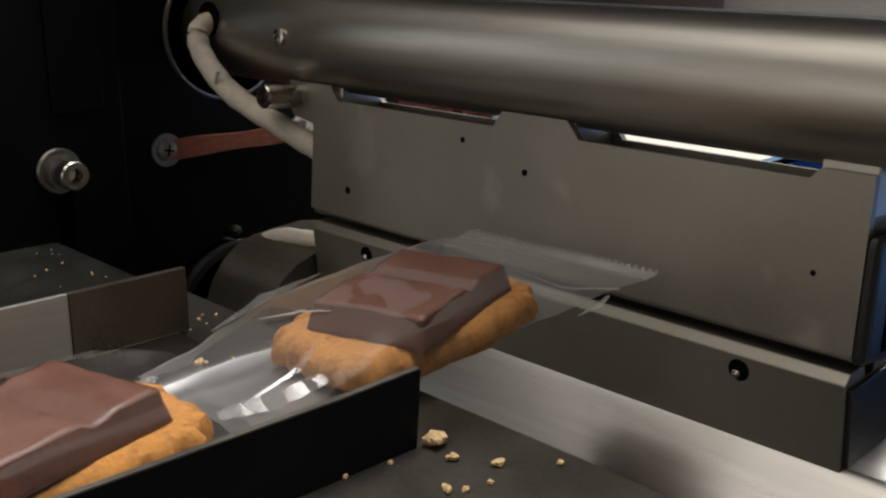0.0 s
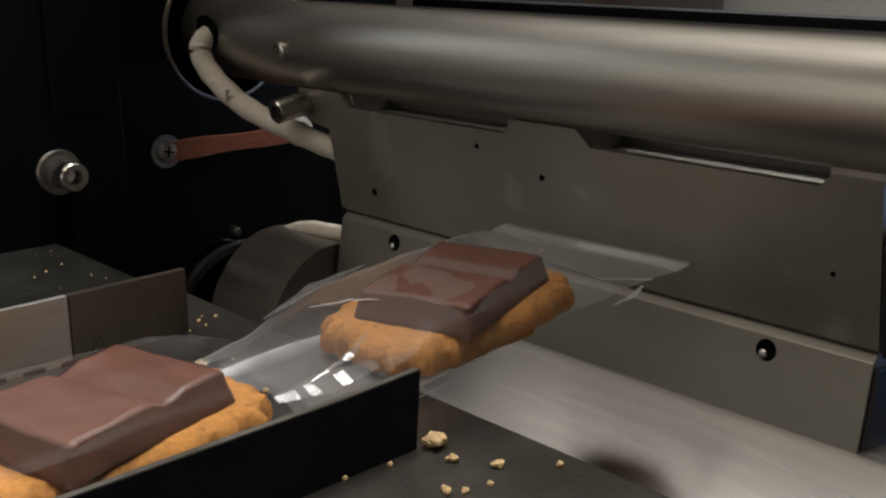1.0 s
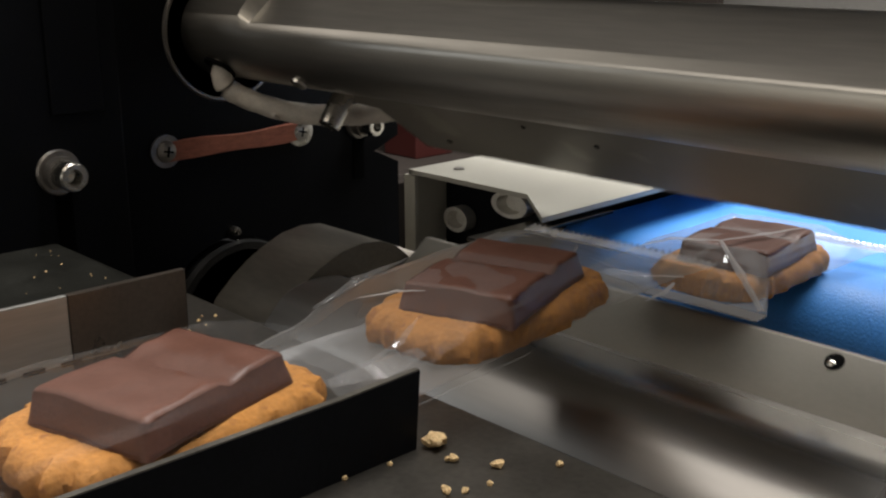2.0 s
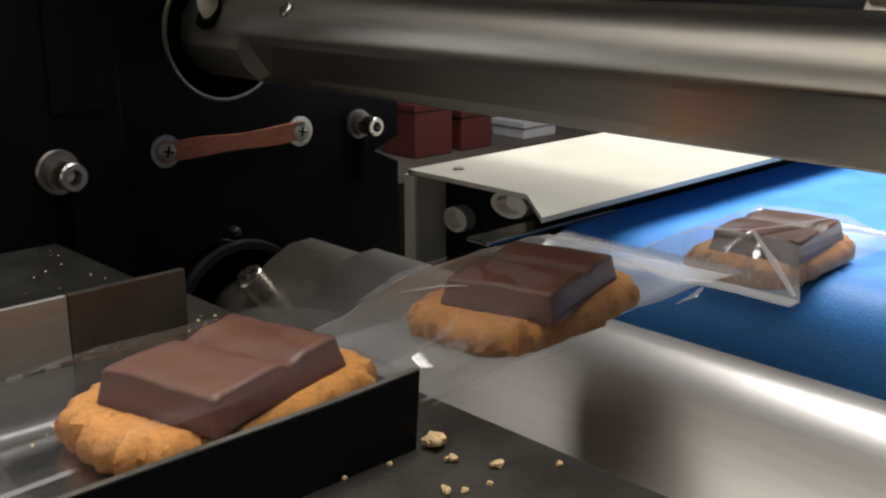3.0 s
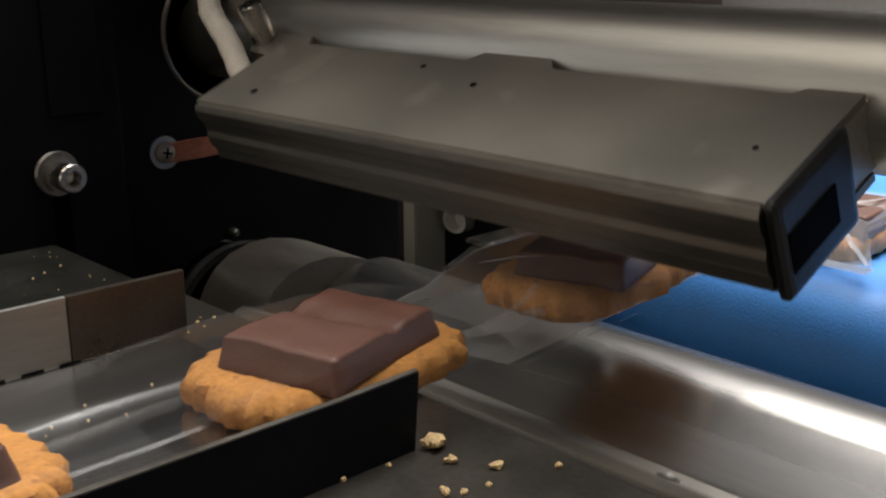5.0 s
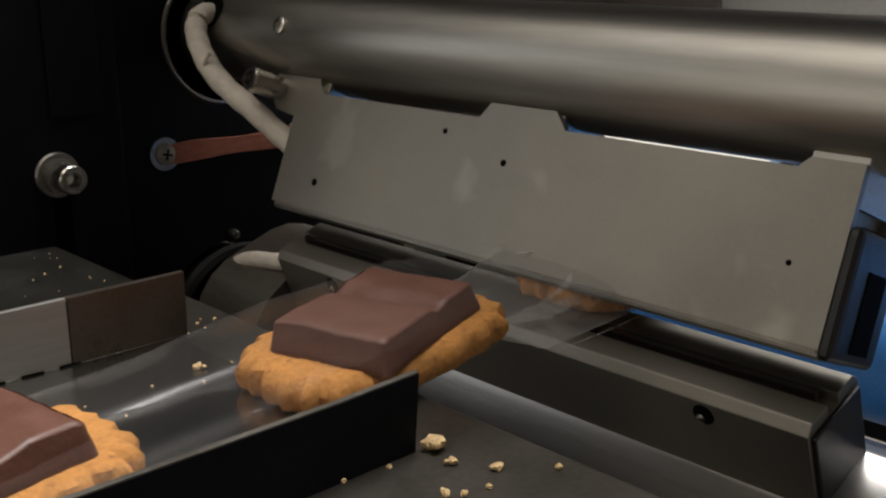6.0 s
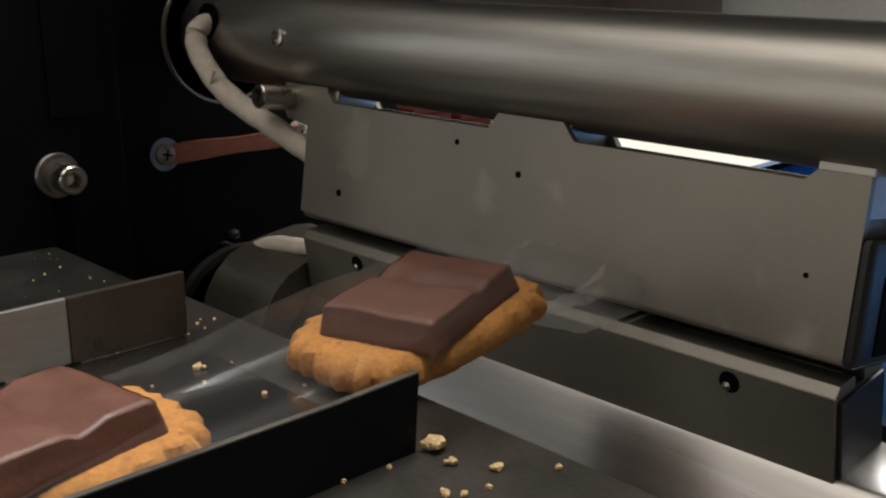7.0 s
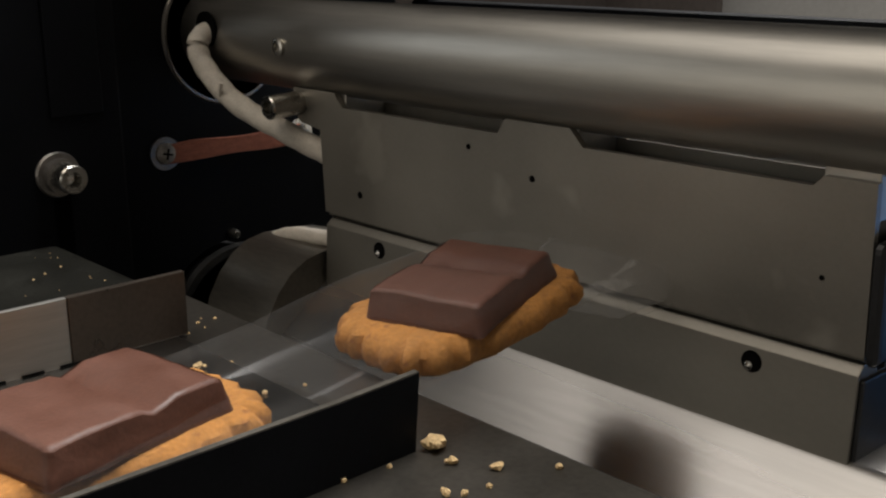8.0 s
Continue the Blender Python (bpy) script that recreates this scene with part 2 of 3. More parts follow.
def side_plate():
    """The black side plate that carries the shafts, with the round bores cut through it."""
    base = (XU, YW, -0.5)
    th = thing("machine_side_plate", base, "black painted steel side plate of the packing machine", "machine plate")
    # each half is a quad frame round its bore
    def bored(x0, x1, z0, z1, cx, cz, r, n=48):
        b = bmesh.new()
        ring, rim = [], []
        for i in range(n):
            a = 2 * math.pi * i / n
            c, s = math.cos(a), math.sin(a)
            ring.append((cx + r * c, cz + r * s))
            k = min((x1 - cx) / c if c > 1e-9 else 9, (x0 - cx) / c if c < -1e-9 else 9,
                    (z1 - cz) / s if s > 1e-9 else 9, (z0 - cz) / s if s < -1e-9 else 9)
            rim.append((cx + k * c, cz + k * s))
        for y in (0.0, 0.06):
            p = [b.verts.new((x - XU, y, z + 0.5)) for x, z in ring]
            q = [b.verts.new((x - XU, y, z + 0.5)) for x, z in rim]
            for i in range(n):
                b.faces.new((p[i], p[(i + 1) % n], q[(i + 1) % n], q[i]))
        w = [b.verts.new((x - XU, 0, z + 0.5)) for x, z in ring]
        v = [b.verts.new((x - XU, 0.06, z + 0.5)) for x, z in ring]
        for i in range(n):
            b.faces.new((w[i], w[(i + 1) % n], v[(i + 1) % n], v[i]))
        bmesh.ops.remove_doubles(b, verts=b.verts[:], dist=1e-5)
        return b
    part("upper_plate", bored(0.985, 1.72, -0.475, 0.4, XU + 0.01, ZU - 0.004, 0.137), BLACK, th)
    part("lower_plate", bored(0.94, 1.72, -4.0, -0.475, XU, ZL, 0.178), BLACK, th)
    part("front_plate", box(-0.525, -0.258, -0.05, -0.003, -0.8, 0.9, 0.006), BLACK, th, "raised black bearing plate")
    part("front_plate_lip", box(-0.40, -0.296, -0.056, -0.05, 0.20, 0.9, 0.004), BLACK, th)
    part("bore_ring", turned([(0.145, -0.002), (0.145, 0.01), (0.137, 0.01), (0.137, -0.006), (0.142, -0.006), (0.145, -0.002)],
                             "Y", 64, (0.01, 0, ZU + 0.496)), DULLZINC, th, "worn bright rim round the shaft bore", True)
    # near-black sheet added behind the bores as the shade inside them
    part("bore_shade_sheet", box(-0.24, 0.5, 0.3, 0.31, -0.8, 0.9), HOLESHADE, th)
    return th


side_plate()


def cap_bolt(x, z, y, r):
    th = thing("cap_bolt", (x, y, z), "zinc plated socket cap bolt with washer on the black plate", "bolt", group="wall bolts")
    part("washer", turned([(0.004, 0), (r * 1.55, 0), (r * 1.6, -0.006), (r * 1.5, -0.011), (0.004, -0.011)], "Y", 32), DULLZINC, th, smooth=True)
    part("flange", turned([(0.004, -0.011), (r * 1.2, -0.011), (r * 1.2, -0.03), (0.004, -0.03)], "Y", 32), DULLZINC, th, smooth=True)
    part("head", socket_head(r, 0.062, "Y", (0, -0.011, 0)), ZINC, th, "bright socket head", True)


cap_bolt(0.839, -0.403, YW - 0.05, 0.027)
cap_bolt(1.594, -0.403, YW, 0.022)


def slot(x, z0, z1, y):
    single("slotted_hole", box(-0.016, 0.016, -0.002, 0.0, z0 - z1, 0, 0.0), HOLESHADE, (x, y - 0.001, z1),
           "dark slot below the bolt in the black plate", "slot")


slot(0.845, -0.56, -0.442, YW - 0.05)
slot(1.594, -0.535, -0.428, YW)


def strap_screw(x, z, material):
    th = thing("cross_head_screw", (x, YW, z), "pan head screw with washer holding the copper strap", "screw", group="strap screws")
    part("washer", turned([(0.002, 0), (0.034, 0), (0.034, -0.006), (0.002, -0.006)], "Y", 32), material, th, smooth=True)
    part("head", turned([(0.023, -0.006), (0.022, -0.010), (0.015, -0.014), (0.001, -0.015)], "Y", 24), material, th, smooth=True)
    for k in range(2):
        b = box(-0.011, 0.011, -0.016, -0.013, -0.002, 0.002)
        b.transform(Matrix.Rotation(math.pi / 2 * k + 0.2, 4, "Y"))
        part("recess", b, HOLESHADE, th)


strap_screw(1.09, -0.403, DULLZINC)
strap_screw(1.426, -0.401, ZINC)


def strap():
    b = bmesh.new()
    n = 16
    prev = None
    for i in range(n + 1):
        t = i / n
        x, z = -0.168 + 0.336 * t, 0.012 * math.sin(t * 3.2) * (1 - t) - 0.008 * math.sin(t * math.pi) + 0.004 * (2 * t - 1)
        w = 0.020 + 0.002 * math.sin(9 * t)
        row = [b.verts.new((x, y, z + s * w)) for y, s in ((-0.001, -1), (-0.007, -0.9), (-0.007, 0.9), (-0.001, 1))]
        if prev:
            for k in range(4):
                b.faces.new((prev[k], prev[(k + 1) % 4], row[(k + 1) % 4], row[k]))
        else:
            b.faces.new(row)
        prev = row
    b.faces.new(prev)
    single("earth_strap", b, COPPER, (1.258, YW - 0.004, -0.402), "flat reddish copper earthing strap between two screws", "cable", smooth=True)


strap()
single("pin", turned([(0.002, 0), (0.010, 0), (0.010, -0.02), (0.007, -0.026), (0.001, -0.027)], "Y", 16), ZINC,
       (1.237, YW, -0.596), "small bright locating pin in the black plate", "pin", smooth=True)


def lower_bearing():
    th = thing("bearing_seal", (XU - 0.01, YW, ZL + 0.01), "black rubber ring seal round the lower shaft", "seal")
    part("ring", turned([(0.146, -0.03), (0.164, -0.03), (0.170, -0.040), (0.166, -0.054), (0.151, -0.054), (0.146, -0.03)], "Y", 64), RUBBER, th, smooth=True)
    part("disc", turned([(0.01, -0.02), (0.148, -0.02), (0.148, 0.2), (0.01, 0.2)], "Y", 64), BLACKMETAL, th, smooth=True)


# ---------------------------------------------------------------- infeed
def infeed():
    th = thing("infeed_table", (0.262, 0.93, ZT), "flat steel infeed table, greasy and scattered with crumbs", "table")
    part("top", box(-0.9, 0.50, -0.9, 0.45, -0.03, 0.0, 0.004), TABLE, th)
    part("edge_strip", box(0.485, 0.505, -0.9, 0.30, -0.05, -0.012, 0.003), DARKBAR, th)
    for x, y in ((-0.8, -0.8), (-0.8, 0.4), (0.2, -0.8), (0.2, 0.4)):
        part("leg", box(x - 0.04, x + 0.04, y - 0.04, y + 0.04, -1.0, -0.028, 0.006), BLACKMETAL, th)
    part("trough_floor", box(-0.9, 0.395, -0.188, 0.256, 0.001, 0.004, 0.001), SHEET, th, "polished sheet floor of the trough")
    guide = thing("guide_rail", (0.291, 1.191, ZT), "thin bright steel guide wall with a brown tinted end piece", "guide", group="trough guides")
    part("wall", box(-0.9, 0.224, -0.004, 0.004, 0.0, 0.088, 0.0015), GUIDE, guide)
    part("end_piece", box(0.2245, 0.381, -0.0055, 0.004, 0.004, 0.0885, 0.0015), BROWN, guide, "brown tinted sheet end piece")
    for i in range(4):
        part("slit", box(0.07 + 0.046 * i, 0.096 + 0.046 * i, -0.0062, -0.0045, 0.0045, 0.0065), HOLESHADE, guide)
    near = thing("guide_rail", (0.268, 0.738, ZT), "dark thin steel guide wall with a raised corner", "guide", group="trough guides")
    part("wall", prism([(-0.9, 0.0), (0.392, 0.0), (0.398, 0.083), (0.30, 0.080), (-0.9, 0.080)], -0.004, 0.004, 0.0012), BLACK, near)
    # lighter strip puts the highlight along the top edge into the colour
    part("top_lip", prism([(-0.9, 0.0802), (0.30, 0.0802), (0.397, 0.0832), (0.397, 0.0846), (0.30, 0.0816), (-0.9, 0.0816)], -0.0036, 0.0036), DARKBAR, near,
         "upper lip coloured lighter for its edge highlight")
    back = thing("back_shelf", (0.51, 1.675, ZT - 0.02), "dark glossy machine shelf with scattered crumbs", "shelf")
    part("top", box(-1.1, 0.27, -0.36, 0.14, -0.03, 0.0, 0.012, 3), SHELF, back, smooth=True)
    part("bracket", box(-0.6, 0.2, 0.10, 0.34, -0.12, -0.028, 0.006), BLACKMETAL, back)
    base = thing("base_cabinet", (0.70, 1.05, -4.614), "black steel base cabinet of the packing machine", "cabinet")
    part("body", box(-1.4, 1.02, -1.3, 1.06, 0.0, 3.15, 0.02), BLACK, base)
    part("plinth", box(-1.35, 0.95, -1.25, 1.0, 0.0, 0.002), BLACKMETAL, base)


infeed()


def crumbs():
    rnd = random.Random(5)
    spots = [(0.679, 0.727, 0.0125), (0.668, 0.690, 0.006), (0.691, 0.652, 0.0065), (0.618, 0.726, 0.004), (0.568, 0.735, 0.0045),
             (0.735, 0.612, 0.0045), (0.659, 0.632, 0.004), (0.620, 0.649, 0.006), (0.632, 0.637, 0.0045), (0.616, 1.071, 0.006),
             (0.707, 1.221, 0.0028), (0.733, 1.221, 0.0026), (0.677, 1.194, 0.0024), (0.66, 1.067, 0.0026), (0.63, 0.952, 0.004),
             (0.682, 0.948, 0.003), (0.705, 1.20, 0.002), (0.72, 1.235, 0.0018), (0.60, 1.03, 0.002), (0.55, 1.06, 0.002)]
    for i in range(60):
        spots.append((0.25 + 0.5 * rnd.random(), 1.36 + 0.42 * rnd.random(), 0.0009 + 0.0016 * rnd.random() ** 2))
    for i in range(14):
        spots.append((0.25 + 0.35 * rnd.random(), 0.78 + 0.36 * rnd.random(), 0.001 + 0.0014 * rnd.random()))
    for x, y, r in spots:
        b = bmesh.new()
        for k in range(1 if r < 0.006 else 5):
            c = bmesh.new()
            bmesh.ops.create_icosphere(c, subdivisions=1, radius=r * (1 if k == 0 else 0.55))
            off = Vector((rnd.uniform(-1, 1), rnd.uniform(-1, 1), rnd.uniform(0, 0.3))) * r * (0 if k == 0 else 1.0)
            for v in c.verts:
                v.co = v.co * rnd.uniform(0.7, 1.2) + off
                v.co.z = max(v.co.z * 0.8, -r * 0.5)
            join(b, c)
        inside = 0.745 < y < 1.185 and x < 0.655
        single("crumb", b, CRUMB, (x, y, ZT + r * 0.5 + (0.004 if inside else -0.02 if y > 1.32 else 0)), "golden biscuit crumb on the steel table", "crumb",
               group="crumbs")


# ---------------------------------------------------------------- outfeed conveyor
def conveyor():
    base = (1.70, 0.93, -0.55)
    th = thing("outfeed_conveyor", base, "outfeed conveyor with a smooth blue belt", "conveyor")
    # belt: a band of real thickness round the nose roller
    outer = [(0.110 * math.cos(radians(90 + 15 * i)), -0.110 + 0.110 * math.sin(radians(90 + 15 * i))) for i in range(13)]
    inner = [(0.102 * math.cos(radians(90 + 15 * i)), -0.110 + 0.102 * math.sin(radians(90 + 15 * i))) for i in range(13)]
    prof = [(4.5, 0.0), (2.0, 0.0), (0.6, 0.0)] + outer + [(4.5, -0.22), (4.5, -0.212)] + inner[::-1] + [(4.5, -0.008)]
    part("belt", prism(prof, -0.78, 0.455), BELT, th, "blue belt", True)
    part("nose_roller", turned([(0.001, -0.77), (0.100, -0.77), (0.100, 0.445), (0.001, 0.445)], "Y", 32, (0.0, 0, -0.110)), DULLZINC, th, smooth=True)
    part("side_frame", box(-0.02, 4.5, 0.49, 0.53, -0.45, 0.02, 0.004), BLACKMETAL, th, "black side frame")
    part("side_frame", box(-0.02, 4.5, -0.84, -0.80, -0.45, 0.0, 0.004), BLACKMETAL, th)
    part("cross_member", box(0.5, 0.6, -0.8, 0.79, -0.50, -0.45, 0.004), BLACKMETAL, th)
    part("cross_member", box(3.5, 3.6, -0.8, 0.79, -0.50, -0.45, 0.004), BLACKMETAL, th)
    for x in (0.55, 3.55):
        for y in (-0.7, 0.7):
            part("leg", box(x - 0.05, x + 0.05, y - 0.05, y + 0.05, -4.064, -0.5, 0.006), BLACKMETAL, th)
    part("guide_strip", box(-0.28, 0.10, 0.44, 0.50, 0.0, 0.008, 0.002), SHEET, th, "bright metal tongue beside the belt")


conveyor()


def cover():
    base = (1.542, 1.732, -0.47)
    th = thing("side_cover", base, "cream coated folded sheet cover over the conveyor drive", "cover")
    b = bmesh.new()
    pts = [(0, 0), (0.0, -0.347), (-0.12, -0.492), (3.4, -0.472), (3.4, 0.0)]
    lo = [b.verts.new((x, y, -0.010)) for x, y in pts]
    hi = [b.verts.new((x, y, 0.0)) for x, y in pts]
    n = len(pts)
    for i in range(n):
        b.faces.new((lo[i], lo[(i + 1) % n], hi[(i + 1) % n], hi[i]))
    b.faces.new(lo)
    b.faces.new(hi)
    part("top", b, WHITE, th, "flat cream top with a clipped corner")
    part("side", prism([(0, -0.545), (3.4, -0.545), (3.4, -0.002), (0, -0.002)], -0.012, 0.0, 0.001), WHITE, th)
    part("front_edge", box(-0.003, 0.010, -0.022, 0.012, -0.545, -0.012, 0.002), WHITE, th)
    part("inner_frame", box(0.10, 0.14, -0.325, -0.014, -0.50, -0.012), BLACK, th, "black inner frame")
    part("inner_plate", box(0.14, 3.3, -0.325, -0.30, -0.50, -0.05), BLACK, th)
    for y, z, w in ((-0.075, -0.112, 1.3), (-0.235, -0.052, 1.8)):
        s = turned([(0.004, 0), (0.028, 0), (0.028, -0.03), (0.020, -0.03), (0.018, -0.004), (0.003, -0.004)], "X", 24)
        s.transform(Matrix.Translation((0.098, y, z)) @ Matrix.Diagonal((1, w, 1, 1)))
        part("slot_bush", s, LITZINC, th, "slotted bush coloured as if catching light", True)
    part("hole", turned([(0.001, 0), (0.012, 0), (0.012, 0.0015), (0.001, 0.0015)], "Z", 20, (0.075, -0.08, 0.0015)), DULLZINC, th)


cover()


def clutter():
    u = 1 / S
    def met(x, y, z):
        return (x * u, y * u, ZT + (z - Z0) * u)
    rack = thing("storage_rack", met(1.9, 2.25, 0.0), "dark board rack standing in the room behind", "rack")
    part("back_board", box(-1.25 * u, 1.0 * u, 0.0, 0.03 * u, 0.0, 1.9 * u, 0.01), RACK, rack)
    for z in (0.2, 0.555, 1.3):
        part("shelf_board", box(-1.25 * u, 1.0 * u, -0.42 * u, -0.002, z * u - 0.09, z * u, 0.01), RACK, rack)
    for x in (-1.25, 0.97):
        part("side_board", box(x * u, (x + 0.03) * u, -0.42 * u, 0.0, 0.0, 1.9 * u), RACK, rack)
    for nm, x, w, h, m, lab in (("crate", 1.815, 0.125, 0.13, REDBOX, "red plastic crate on the far rack"),
                                ("crate", 1.965, 0.11, 0.10, REDBOX, "small red plastic crate on the far rack"),
                                ("carton", 2.21, 0.13, 0.045, GREYBOX, "pale grey box on the far rack")):
        c = thing(nm, met(x, 2.0, 0.555), lab, "box")
        part("body", box(-w / 2 * u, w / 2 * u, -0.06 * u, 0.06 * u, 0.0, h * u, 0.02), m, c)
        part("rim", box(-w / 2 * u - 0.02, w / 2 * u + 0.02, -0.06 * u - 0.02, 0.06 * u + 0.02, h * u - 0.06, h * u + 0.01, 0.01), m, c)


clutter()


def hood():
    th = thing("machine_hood", (1.50, 0.9, 0.5), "black hood over the sealing jaws", "machine hood")
    part("top", box(-0.46, 0.30, -1.2, 1.05, 0.0, 0.06, 0.01), BLACK, th)
    part("rear_guard", box(0.25, 0.30, -1.2, 1.05, -0.70, -0.618, 0.01), BLACK, th, "black cross bar behind the shaft")
    for y in (-1.2, 0.99):
        part("guard_strut", box(0.255, 0.295, y, y + 0.06, -0.618, 0.0, 0.006), BLACK, th)
    part("bracket", box(-0.10, 0.12, 1.0, 1.065, -0.35, 0.0, 0.01), BLACK, th)


hood()


# ---------------------------------------------------------------- rotating jaws
def hexagon_tip(a0, a1, w, teeth):
    """Outline of a serrated sealing tip, b across and a along the jaw."""
    pts = [(-w, a0), (-w, a1 - 0.004)]
    for i in range(teeth):
        x0 = -w + 2 * w * i / teeth
        d = 2 * w / teeth
        pts += [(x0 + d * 0.15, a1), (x0 + d * 0.5, a1), (x0 + d * 0.62, a1 - 0.004), (x0 + d * 0.95, a1 - 0.004)]
    pts += [(w, a1 - 0.004), (w, a0)]
    return pts


def upper_jaw():
    """Local space: shaft axis along y, the jaw hangs to -z, its front faces -x."""
    th = thing("upper_sealing_jaw", (XU, YJ, ZU), "steel shaft carrying the heated upper sealing jaw", "sealing jaw")
    # shaft with a long flat on the side away from the jaw
    b = bmesh.new()
    n, r = 96, 0.093
    ca, sa = math.cos(radians(75)), math.sin(radians(75))
    rings = []
    for y in (0.10, 0.40, 1.62, 1.64, 2.05):
        ring = []
        for i in range(n):
            a = 2 * math.pi * i / n
            x, z = r * math.cos(a), r * math.sin(a)
            over = x * ca + z * sa - 0.068
            if y < 1.63 and over > 0:
                x, z = x - over * ca, z - over * sa
            ring.append(b.verts.new((x, y, z)))
        rings.append(ring)
    for p, q in zip(rings, rings[1:]):
        for i in range(n):
            b.faces.new((p[i], p[(i + 1) % n], q[(i + 1) % n], q[i]))
    b.faces.new(rings[0])
    b.faces.new(rings[-1])
    part("shaft", b, STEEL, th, "turned steel shaft with a milled flat", True)
    y0, y1 = 0.398, 1.442
    for s, nm in ((-1, "front_plate"), (1, "rear_plate")):
        c = bmesh.new()
        # outline in (y, z): notched top edge
        out = [(y0, -0.308), (y1, -0.308), (y1, -0.150), (1.500, -0.142), (1.515, -0.125), (1.515, -0.078), (1.392, -0.078), (1.388, -0.087), (1.372, -0.1035), (0.995, -0.1035),
               (0.978, -0.079), (0.852, -0.079), (0.828, -0.1045), (0.478, -0.1045), (0.464, -0.091), (y0, -0.091)]
        if s > 0:      # the rear plate is notched deeper
            out = [(y, z - 0.004 if -0.11 < z < -0.10 else z) for y, z in out]
        x0, x1 = s * 0.056, s * 0.045
        p = [c.verts.new((x0, y, z)) for y, z in out]
        q = [c.verts.new((x1, y, z)) for y, z in out]
        m = len(out)
        for i in range(m):
            c.faces.new((p[i], p[(i + 1) % m], q[(i + 1) % m], q[i]))
        c.faces.new(p)
        c.faces.new(q)
        bmesh.ops.bevel(c, geom=[e for e in c.edges if abs(e.verts[0].co.z + 0.308) < 1e-6 and abs(e.verts[1].co.z + 0.308) < 1e-6],
                        offset=0.004, segments=2, affect="EDGES")
        pl = part(nm, c, PLATE, th, "ground steel cover plate with notched edge")
        for y, z, rr in ((1.337, -0.256, 0.0065), (1.058, -0.132, 0.0045), (0.925, -0.164, 0.0052), (0.458, -0.216, 0.0035)):
            part("screw_hole", turned([(0.0005, 0), (rr, 0), (rr * 0.95, s * 0.0012), (0.0005, s * 0.0012)], "X", 18, (s * 0.056, y, z)),
                 HOLESHADE, pl)
    part("heater_block", box(-0.045, 0.045, y0 + 0.01, y1 - 0.004, -0.300, -0.128, 0.003), DARKBAR, th, "dark heater block between the plates")
    for a, c in ((1.375, 1.442), (0.845, 0.985), (0.40, 0.47)):
        part("mount_block", box(-0.044, 0.044, a, c, -0.14, -0.070, 0.002), STEEL, th)
    part("end_plate", box(-0.062, 0.062, y0 - 0.018, y0 - 0.001, -0.314, -0.160, 0.012, 3), BLACKMETAL, th, "dark rounded end plate")
    part("end_slot", box(-0.018, 0.030, y0 - 0.0195, y0 - 0.0175, -0.30, -0.205), HOLESHADE, th)
    tip = [(x, -z) for x, z in hexagon_tip(0.298, 0.3155, 0.050, 2)]
    part("sealing_tip", prism(tip, y0 + 0.002, y1 - 0.002), DARKBAR, th, "serrated sealing edge")
    # screws in the shaft
    for ang, y in ((0, 1.497), (180, 1.497)):
        sc = turned([(0.016, 0.010), (0.016, -0.004), (0.013, -0.006), (0.008, -0.006), (0.008, 0.003), (0.001, 0.003)], "X", 20, (-0.094, 0, 0))
        sc.transform(Matrix.Translation((0, y, 0)) @ Matrix.Rotation(radians(ang), 4, "Y"))
        part("set_screw", sc, ZINC if y > 1 else DULLZINC, th, smooth=True)
    # cap screws at the jaw's end, one on each face
    for s in (-1, 1):
        part("cap_screw", socket_head(0.022, 0.075, "X", (s * 0.052, 1.500, -0.106), s), ZINC, th, "bright socket cap screw", True)
        part("clamp_nut", turned([(0.001, 0), (0.016, 0), (0.016, s * 0.035), (0.001, s * 0.035)], "X", 6, (s * 0.002, 1.462, -0.180)), ZINC, th)
        hole = turned([(0.001, 0.002), (0.034, 0.002), (0.034, -0.004), (0.001, -0.004)], "X", 24, (-0.092, 0, 0))
        hole.transform(Matrix.Translation((0, 1.735, 0.02)) @ Matrix.Rotation(radians(0 if s < 0 else 180), 4, "Y"))
        part("cable_bore", hole, HOLESHADE, th)
        part("heater_cable", tube([(s * 0.075, 1.735, 0.020), (s * 0.115, 1.732, 0.0), (s * 0.122, 1.71, -0.045), (s * 0.110, 1.63, -0.11),
                                   (s * 0.075, 1.525, -0.160), (s * 0.034, 1.455, -0.200), (s * 0.010, 1.40, -0.220)], 0.021, 12, 0.04), SLEEVE, th,
             "white woven sleeve over the heater cable", True)
        part("cable_tie", tube([(s * 0.105, 1.66, -0.118), (s * 0.132, 1.645, -0.095), (s * 0.137, 1.63, -0.07)], 0.004, 6), SLEEVE, th)
    return th


